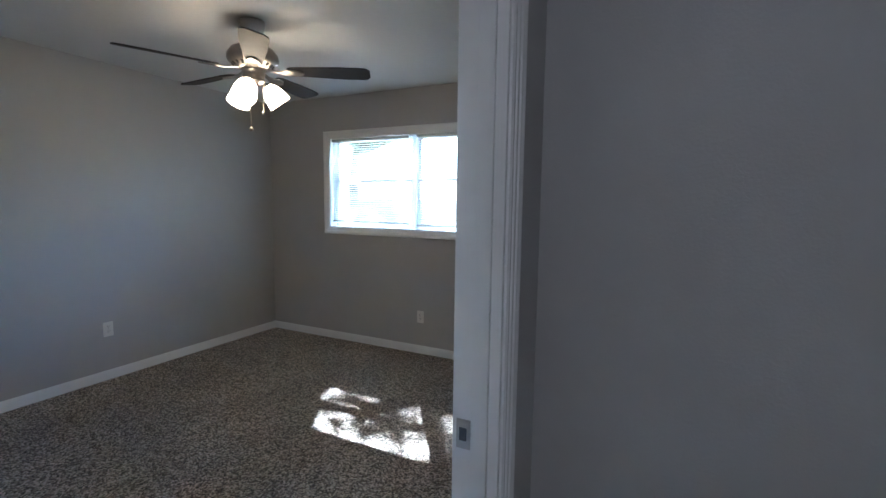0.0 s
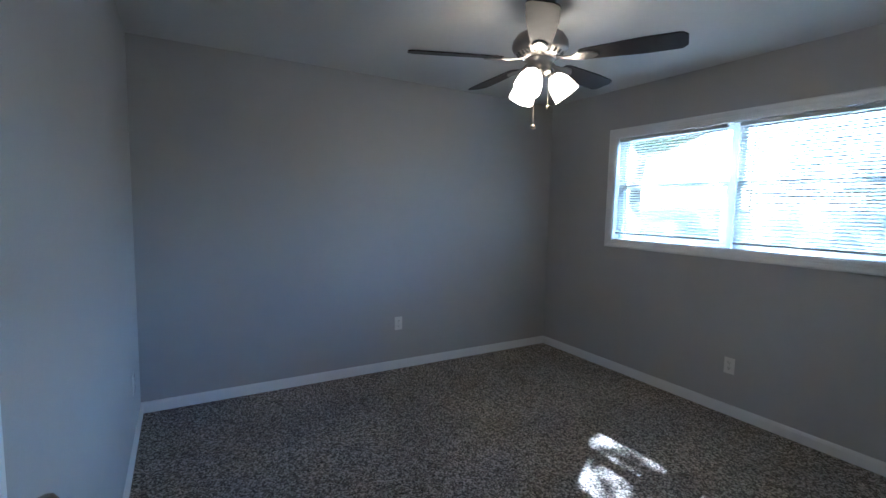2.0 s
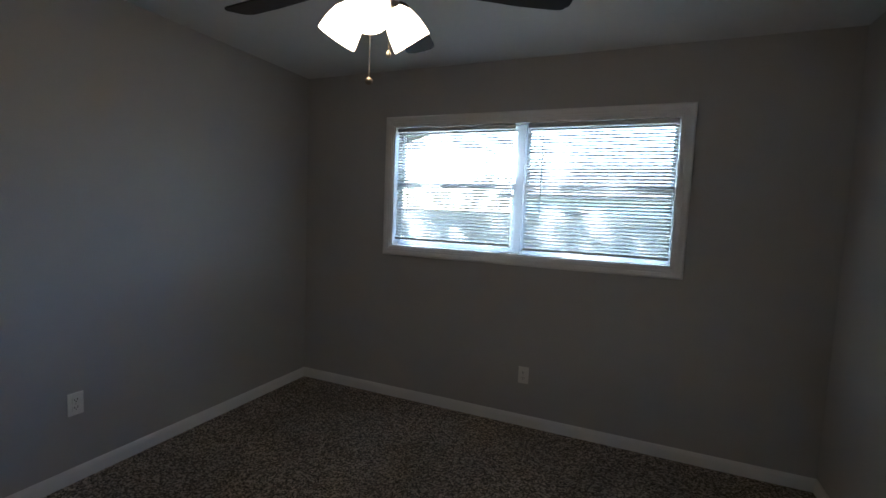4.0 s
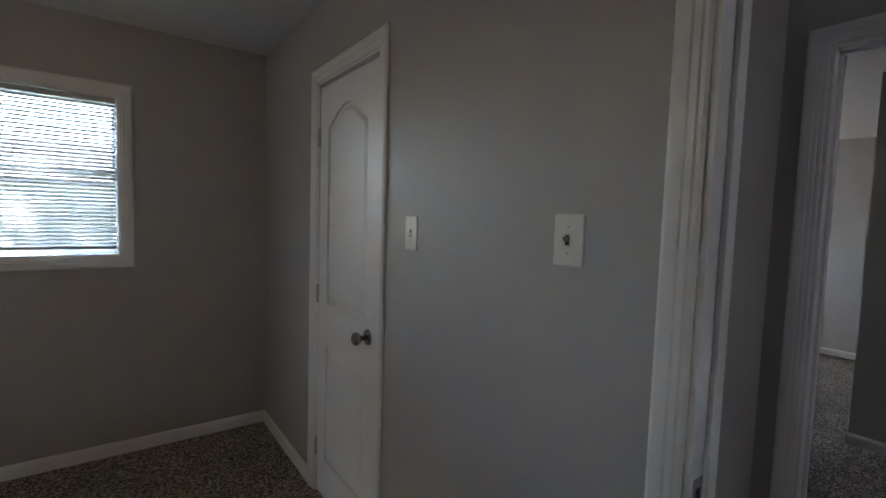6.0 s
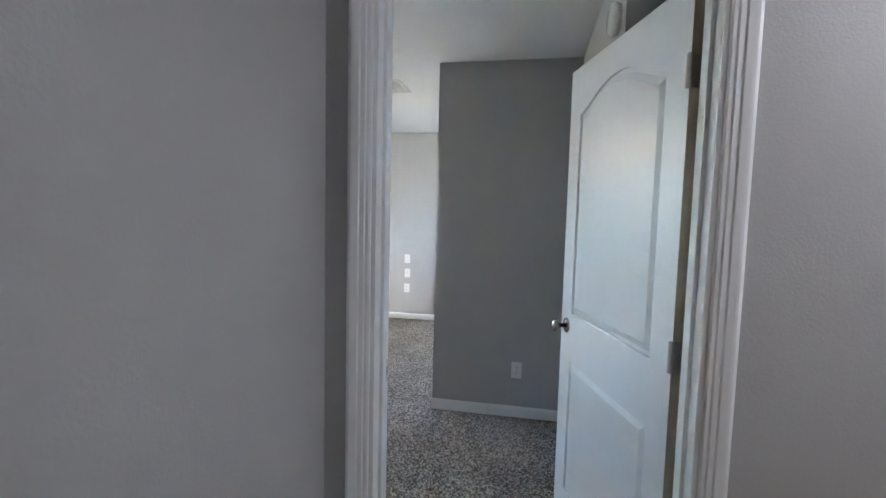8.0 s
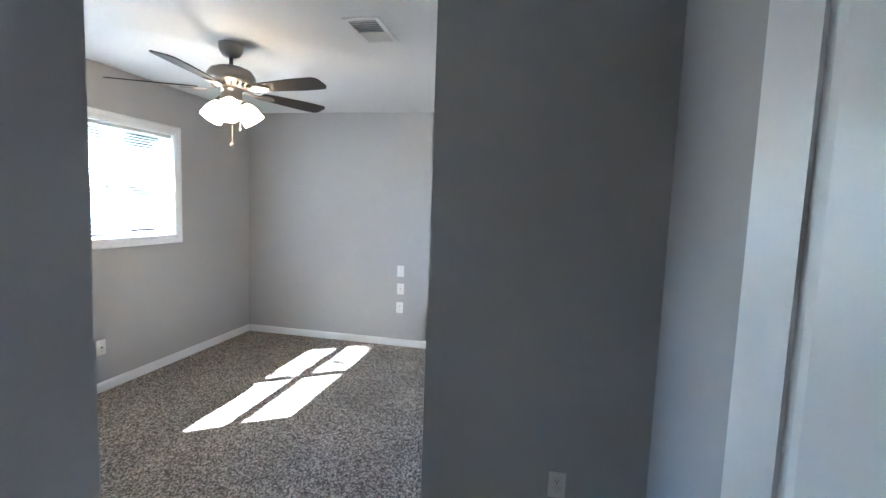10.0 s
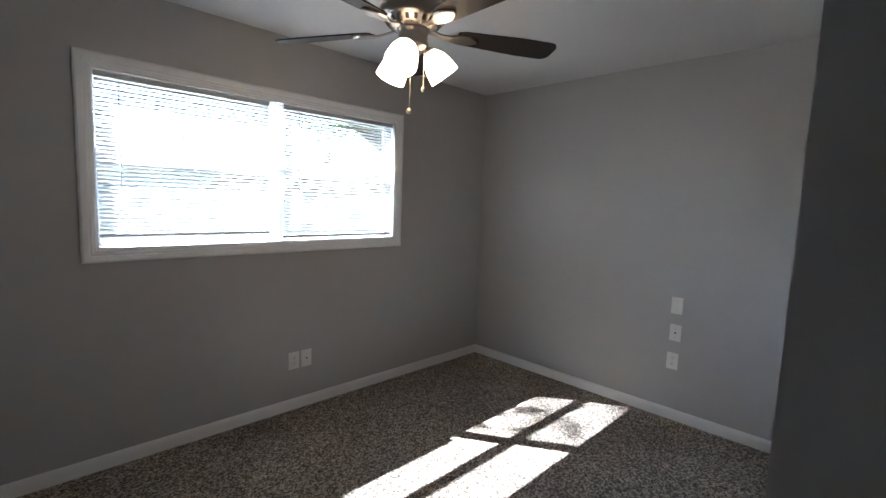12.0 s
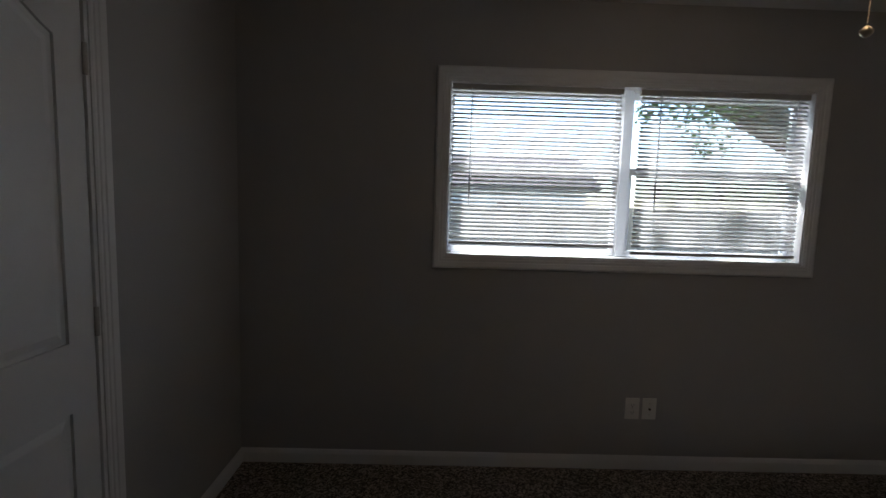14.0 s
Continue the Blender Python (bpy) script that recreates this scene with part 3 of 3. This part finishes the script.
# ---- ceiling fans ----
def ceiling_fan(x, y, first, label, shade_turn, chain):
    root = tagged(empty("ceiling_fan", pose(x, y, H)), label, "ceiling fan", "ceiling fans")
    part("canopy", lathe([(0.071, 0.0), (0.071, -0.012), (0.066, -0.045), (0.050, -0.072), (0.028, -0.084), (0.0, -0.084)], 40), STEEL, root, "", True)
    part("downrod", lathe([(0.0125, -0.075), (0.0125, -0.135), (0.022, -0.138), (0.022, -0.15)], 20), STEEL, root, "", True)
    motor = part("motor_housing", lathe([(0.03, -0.138), (0.08, -0.142), (0.118, -0.158), (0.139, -0.188), (0.142, -0.215), (0.134, -0.232), (0.120, -0.240), (0.096, -0.262), (0.070, -0.270), (0.0, -0.270)], 48), STEEL, root, "", True)
    for k in range(20):
        a = 2 * math.pi * k / 20
        part("vent_slot", merge(boxed((-0.011, -0.007, -0.0022), (0.011, 0.007, 0.0022))), DARK, motor).matrix_basis = (
            Matrix.Rotation(a, 4, "Z") @ Matrix.Translation((0.109, 0, -0.2512)) @ Matrix.Rotation(radians(-43), 4, "Y"))
    part("switch_housing", lathe([(0.070, -0.268), (0.070, -0.276), (0.062, -0.282), (0.062, -0.322), (0.068, -0.328), (0.058, -0.346), (0.030, -0.356), (0.0, -0.358)], 40), STEEL, root, "", True)
    # blades on scrolled brackets
    for k in range(5):
        turn = Matrix.Rotation(radians(first + 72 * k), 4, "Z")
        bm = bmesh.new()
        outline = []
        n = 26
        for i in range(n + 1):
            f = i / n
            u = 0.195 + 0.475 * f
            half = 0.046 + 0.022 * min(1, f * 1.6) - 0.006 * max(0, f - 0.7)
            if f > 0.93:
                half *= math.sqrt(max(0.02, 1 - ((f - 0.93) / 0.073) ** 2 * 0.72))
            if f < 0.05:
                half *= 0.75 + 0.25 * f / 0.05
            outline.append((u, half))
        up = [bm.verts.new((u, h, 0.003)) for u, h in outline] + [bm.verts.new((u, -h, 0.003)) for u, h in outline[::-1]]
        dn = [bm.verts.new((v.co.x, v.co.y, -0.003)) for v in up]
        bm.faces.new(up)
        bm.faces.new(dn[::-1])
        for i in range(len(up)):
            j = (i + 1) % len(up)
            bm.faces.new((up[i], dn[i], dn[j], up[j]))
        bmesh.ops.recalc_face_normals(bm, faces=bm.faces)
        tilt = Matrix.Translation((0, 0, -0.272)) @ Matrix.Rotation(radians(-12), 4, "X")
        blade = part("blade", bm, BLADE, root, "dark walnut fan blade")
        blade.matrix_basis = turn @ tilt
        # bracket: arm and a leaf-shaped plate under the blade
        pts = [(0.085, 0.016), (0.13, 0.011), (0.165, 0.020), (0.20, 0.036), (0.235, 0.038), (0.265, 0.026), (0.285, 0.010), (0.29, 0.0)]
        bb = bmesh.new()
        ring = [(u, h) for u, h in pts] + [(u, -h) for u, h in pts[::-1][1:]]
        lift = lambda u: -0.004 - 0.010 * max(0.0, min(1.0, (u - 0.085) / 0.11)) * 0 - (0.004 if u > 0.16 else -0.010 + 0.014 * (u - 0.085) / 0.075)
        tp = [bb.verts.new((u, h, lift(u))) for u, h in ring]
        bt = [bb.verts.new((u, h * 0.85, lift(u) - 0.006)) for u, h in ring]
        bb.faces.new(tp)
        bb.faces.new(bt[::-1])
        for i in range(len(ring)):
            j = (i + 1) % len(ring)
            bb.faces.new((tp[i], bt[i], bt[j], tp[j]))
        bmesh.ops.recalc_face_normals(bb, faces=bb.faces)
        part("blade_bracket", bb, STEEL, root, "nickel blade bracket").matrix_basis = turn @ tilt
    # three lit bell shades on short arms
    for k in range(3):
        out = Matrix.Rotation(radians(shade_turn + 120 * k), 4, "Z") @ Matrix.Translation((0.050, 0, -0.322)) @ Matrix.Rotation(radians(-38), 4, "Y")
        arm = part("lamp_arm", lathe([(0.011, 0.02), (0.011, -0.02), (0.024, -0.026), (0.026, -0.046), (0.020, -0.050)], 20, out), STEEL, root, "nickel lamp socket", True)
        part("glass_shade", lathe([(0.024, -0.036), (0.034, -0.046), (0.050, -0.068), (0.060, -0.098), (0.066, -0.135), (0.068, -0.158), (0.065, -0.158), (0.062, -0.135), (0.056, -0.100), (0.044, -0.070), (0.020, -0.060)], 32, out), SHADE, root, "lit frosted glass bell shade", True)
    for (dx, dy), length in zip(chain, (0.25, 0.15)):
        ch = lathe([(0.0012, 0), (0.0012, -length)], 6, Matrix.Translation((dx, dy, -0.350)))
        beads = [ch]
        for b in range(int(length / 0.008)):
            beads.append(lathe([(0.0008, 0.0022), (0.0024, 0), (0.0008, -0.0022)], 6, Matrix.Translation((dx, dy, -0.352 - 0.008 * b))))
        c = part("pull_chain", merge(*beads), CHAIN, root, "beaded pull chain")
        big = 1.0 if length > 0.2 else 0.6
        part("chain_knob", lathe([(0.003, 0.0), (0.008 * big, -0.004), (0.013 * big, -0.010), (0.012 * big, -0.018), (0.006 * big, -0.024), (0, -0.025)], 16, Matrix.Translation((dx, dy, -0.350 - length))), CHAIN, c, "", True)
    return root


FAN_LABEL = "brushed nickel ceiling fan, five dark blades, lit frosted shades"
ceiling_fan(-2.31, 2.925, 31, FAN_LABEL, 57, ((0.02, -0.045), (0.05, 0.02)))
ceiling_fan(3.29, 3.645, 45, FAN_LABEL, -29, ((-0.035, -0.03), (0.03, -0.04)))

# ---- ceiling register and smoke alarm ----
vent = tagged(empty("ceiling_vent", pose(3.17, 2.69, H)), "white louvred air register in the ceiling", "air vent")
part("frame", merge(boxed((-0.17, -0.10, -0.010), (0.17, -0.075, 0), 0.002), boxed((-0.17, 0.075, -0.010), (0.17, 0.10, 0), 0.002), boxed((-0.17, -0.075, -0.010), (-0.145, 0.075, 0), 0.002), boxed((0.145, -0.075, -0.010), (0.17, 0.075, 0), 0.002)), PLATE, vent)
# No duct is built: a dark sheet gives the shade behind the louvres
part("backing", boxed((-0.145, -0.075, -0.003), (0.145, 0.075, -0.001)), DARK, vent, "dark sheet standing in for the duct's shade")
for k in range(11):
    part("slat", boxed((-0.0012, -0.075, -0.006), (0.0012, 0.075, 0.006)), PLATE, vent).matrix_basis = pose(-0.13 + 0.026 * k, 0, -0.0075, 0, 35 if k < 6 else -35, 0)
alarm = tagged(empty("smoke_alarm", pose(1.40, B_S, 2.165, -90, 0, 0)), "white round smoke alarm on the wall above the door", "smoke alarm")
part("base", lathe([(0.055, 0.0), (0.055, -0.012), (0.0, -0.012)], 32, Matrix.Diagonal((1, 1, -1, 1))), PLATE, alarm)
part("cover", lathe([(0.062, 0.014), (0.062, 0.026), (0.052, 0.040), (0.0, 0.042)], 32), PLATE, alarm, "", True)

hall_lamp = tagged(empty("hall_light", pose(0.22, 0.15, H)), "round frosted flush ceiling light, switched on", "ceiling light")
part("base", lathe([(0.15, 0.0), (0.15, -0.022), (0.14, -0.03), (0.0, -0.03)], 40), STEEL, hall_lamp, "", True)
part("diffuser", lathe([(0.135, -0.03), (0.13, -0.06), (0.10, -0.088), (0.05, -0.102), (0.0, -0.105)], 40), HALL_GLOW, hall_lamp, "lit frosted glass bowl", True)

# ---- outdoors ----
part_ground = part("ground", boxed((-300, -300, -0.45), (300, 300, -0.30)), LAWN)
structure(part_ground, "patchy lawn reaching to the horizon", "ground")


def tree(x, y, height, clumps, label, leaves, seed):
    rnd = random.Random(seed)
    root = tagged(empty("tree", pose(x, y, -0.30)), label, "tree")

    def limb(points, r0, r1):
        bm = bmesh.new()
        rings = []
        for i, p in enumerate(points):
            d = (Vector(points[min(i + 1, len(points) - 1)]) - Vector(points[max(i - 1, 0)])).normalized()
            q = d.to_track_quat("Z", "Y")
            r = r0 + (r1 - r0) * i / (len(points) - 1)
            rings.append([bm.verts.new(Vector(p) + q @ Vector((r * math.cos(a * math.pi / 4), r * math.sin(a * math.pi / 4), 0))) for a in range(8)])
        for a, b in zip(rings, rings[1:]):
            for k in range(8):
                bm.faces.new((a[k], a[(k + 1) % 8], b[(k + 1) % 8], b[k]))
        return bm

    top = Vector((0.1, 0.05, height * 0.45))
    part("trunk", limb([(0, 0, -0.05), (0.05, 0.02, height * 0.15), (0.02, -0.04, height * 0.3), tuple(top)], 0.22, 0.14), BARK, root, "", True)
    verts, faces = [], []
    for cx, cy, cz, r in clumps:
        c = Vector((cx - x, cy - y, cz + 0.30))
        mid = (top + c) / 2 + Vector((rnd.uniform(-0.3, 0.3), rnd.uniform(-0.3, 0.3), 0.3))
        part("limb", limb([tuple(top), tuple(mid), tuple(c)], 0.09, 0.02), BARK, root, "", True)
        for _ in range(int(leaves * r * r)):
            while True:
                o = Vector((rnd.uniform(-1, 1), rnd.uniform(-1, 1), rnd.uniform(-1, 1)))
                if 0.15 < o.length < 1:
                    break
            p = c + o * r * rnd.uniform(0.75, 1.15)
            s = rnd.uniform(0.05, 0.10)
            q = Euler((rnd.uniform(-1, 1), rnd.uniform(-1, 1), rnd.uniform(0, 6.28))).to_quaternion()
            b = len(verts)
            for u, v, w in ((-1, 0, 0), (-0.2, -0.5, 0.1), (1, 0, 0), (-0.2, 0.5, 0.1)):
                verts.append(tuple(p + q @ Vector((u * s, v * s, w * s))))
            faces.append((b, b + 1, b + 2, b + 3))
    me = bpy.data.meshes.new("crown")
    me.from_pydata(verts, [], faces)
    me.materials.append(LEAF)
    cr = new("crown", me)
    cr.parent = root
    return root


rc = random.Random(4)
# Last 16 clumps: out of view, placed to break up and block window_1's sun
clumps_a = [(-5.6 + rc.uniform(-2.6, 2.2), 10.6 + rc.uniform(-1.6, 1.8), 5.8 + rc.uniform(-2.6, 3.2), rc.uniform(0.6, 1.15)) for _ in range(26)] + [(-6.3 + rc.uniform(-1.3, 1.3), 10.8 + rc.uniform(-0.8, 0.8), 8.6 + rc.uniform(-0.9, 0.9), rc.uniform(0.35, 0.62)) for _ in range(11)] + [(-5.4, 10.8, 9.2, 0.6), (-5.0, 10.9, 8.8, 0.55), (-5.2, 10.7, 8.3, 0.5), (-5.45, 10.3, 8.5, 0.5), (-5.5, 11.3, 9.6, 0.5)]
# Unseen high clumps, added only to block sky light from room A
clumps_a += [(rc.uniform(-5.5, 1.0), rc.uniform(11.0, 13.0), rc.uniform(5.0, 7.6), rc.uniform(0.7, 1.1)) for _ in range(22)]
# Last two clumps: added out of view to dapple room B's sun patch
clumps_b = [(7.8 + rc.uniform(-2.6, 2.4), 12.4 + rc.uniform(-1.6, 1.6), 4.7 + rc.uniform(-1.6, 2.6), rc.uniform(0.6, 1.1)) for _ in range(22)] + [(-0.1, 11.2, 9.3, 0.42), (-0.45, 11.2, 8.9, 0.25)]
tree(-9.0, 12.6, 7.0, clumps_a, "leafy green shade tree outside the bedroom window", 490, 1)
tree(11.0, 13.4, 6.5, clumps_b, "leafy green tree behind the fence", 420, 2)

fence = tagged(empty("fence", pose(0, 15.5, -0.30)), "weathered brown wooden board fence", "fence")
board = bpy.data.meshes.new("board")
bm = boxed((-0.068, -0.010, 0.03), (0.068, 0.010, 1.78), 0.003)
bm.to_mesh(board)
bm.free()
board.materials.append(FENCE)
for k in range(200):
    s = new("board", board)
    s.parent = fence
    s.matrix_basis = pose(-14 + 0.142 * k, random.uniform(-0.003, 0.003), random.uniform(-0.015, 0.015), 0, random.uniform(-0.3, 0.3), 0)
for z in (0.35, 1.45):
    part("rail", boxed((-14.1, 0.012, z), (14.3, 0.05, z + 0.09)), FENCE, fence)

house = tagged(empty("house", pose(1.0, 26, -0.30)), "pale single-storey neighbouring house with a shingled roof", "house")
part("wall", boxed((-9, 0, 0), (9, 8, 2.7)), SIDING, house)
for k in range(14):
    part("siding_board", boxed((-9.01, -0.02, 0.05 + 0.19 * k), (9.01, 0.0, 0.05 + 0.19 * k + 0.182)), SIDING, house)
part("roof", prism([(-9.6, 2.65), (9.6, 2.65), (9.6, 2.8), (0, 2.8), (-9.6, 2.8)], -0.6, 0.0), ROOF, house)
bm = bmesh.new()
vs = [bm.verts.new(p) for p in ((-9.6, -0.6, 2.8), (9.6, -0.6, 2.8), (9.6, 8.6, 2.8), (-9.6, 8.6, 2.8), (-9.6, 4, 4.8), (9.6, 4, 4.8))]
for f in ((0, 1, 5, 4), (2, 3, 4, 5), (0, 4, 3), (1, 2, 5), (0, 3, 2, 1)):
    bm.faces.new([vs[i] for i in f])
part("roof", bm, ROOF, house)
for u in (-5.5, 0.5, 5.0):
    w = part("window", boxed((u - 0.7, -0.06, 1.0), (u + 0.7, -0.02, 2.1)), VINYL, house)
    part("pane", boxed((u - 0.62, -0.066, 1.08), (u + 0.62, -0.058, 2.02)), DARK, w)
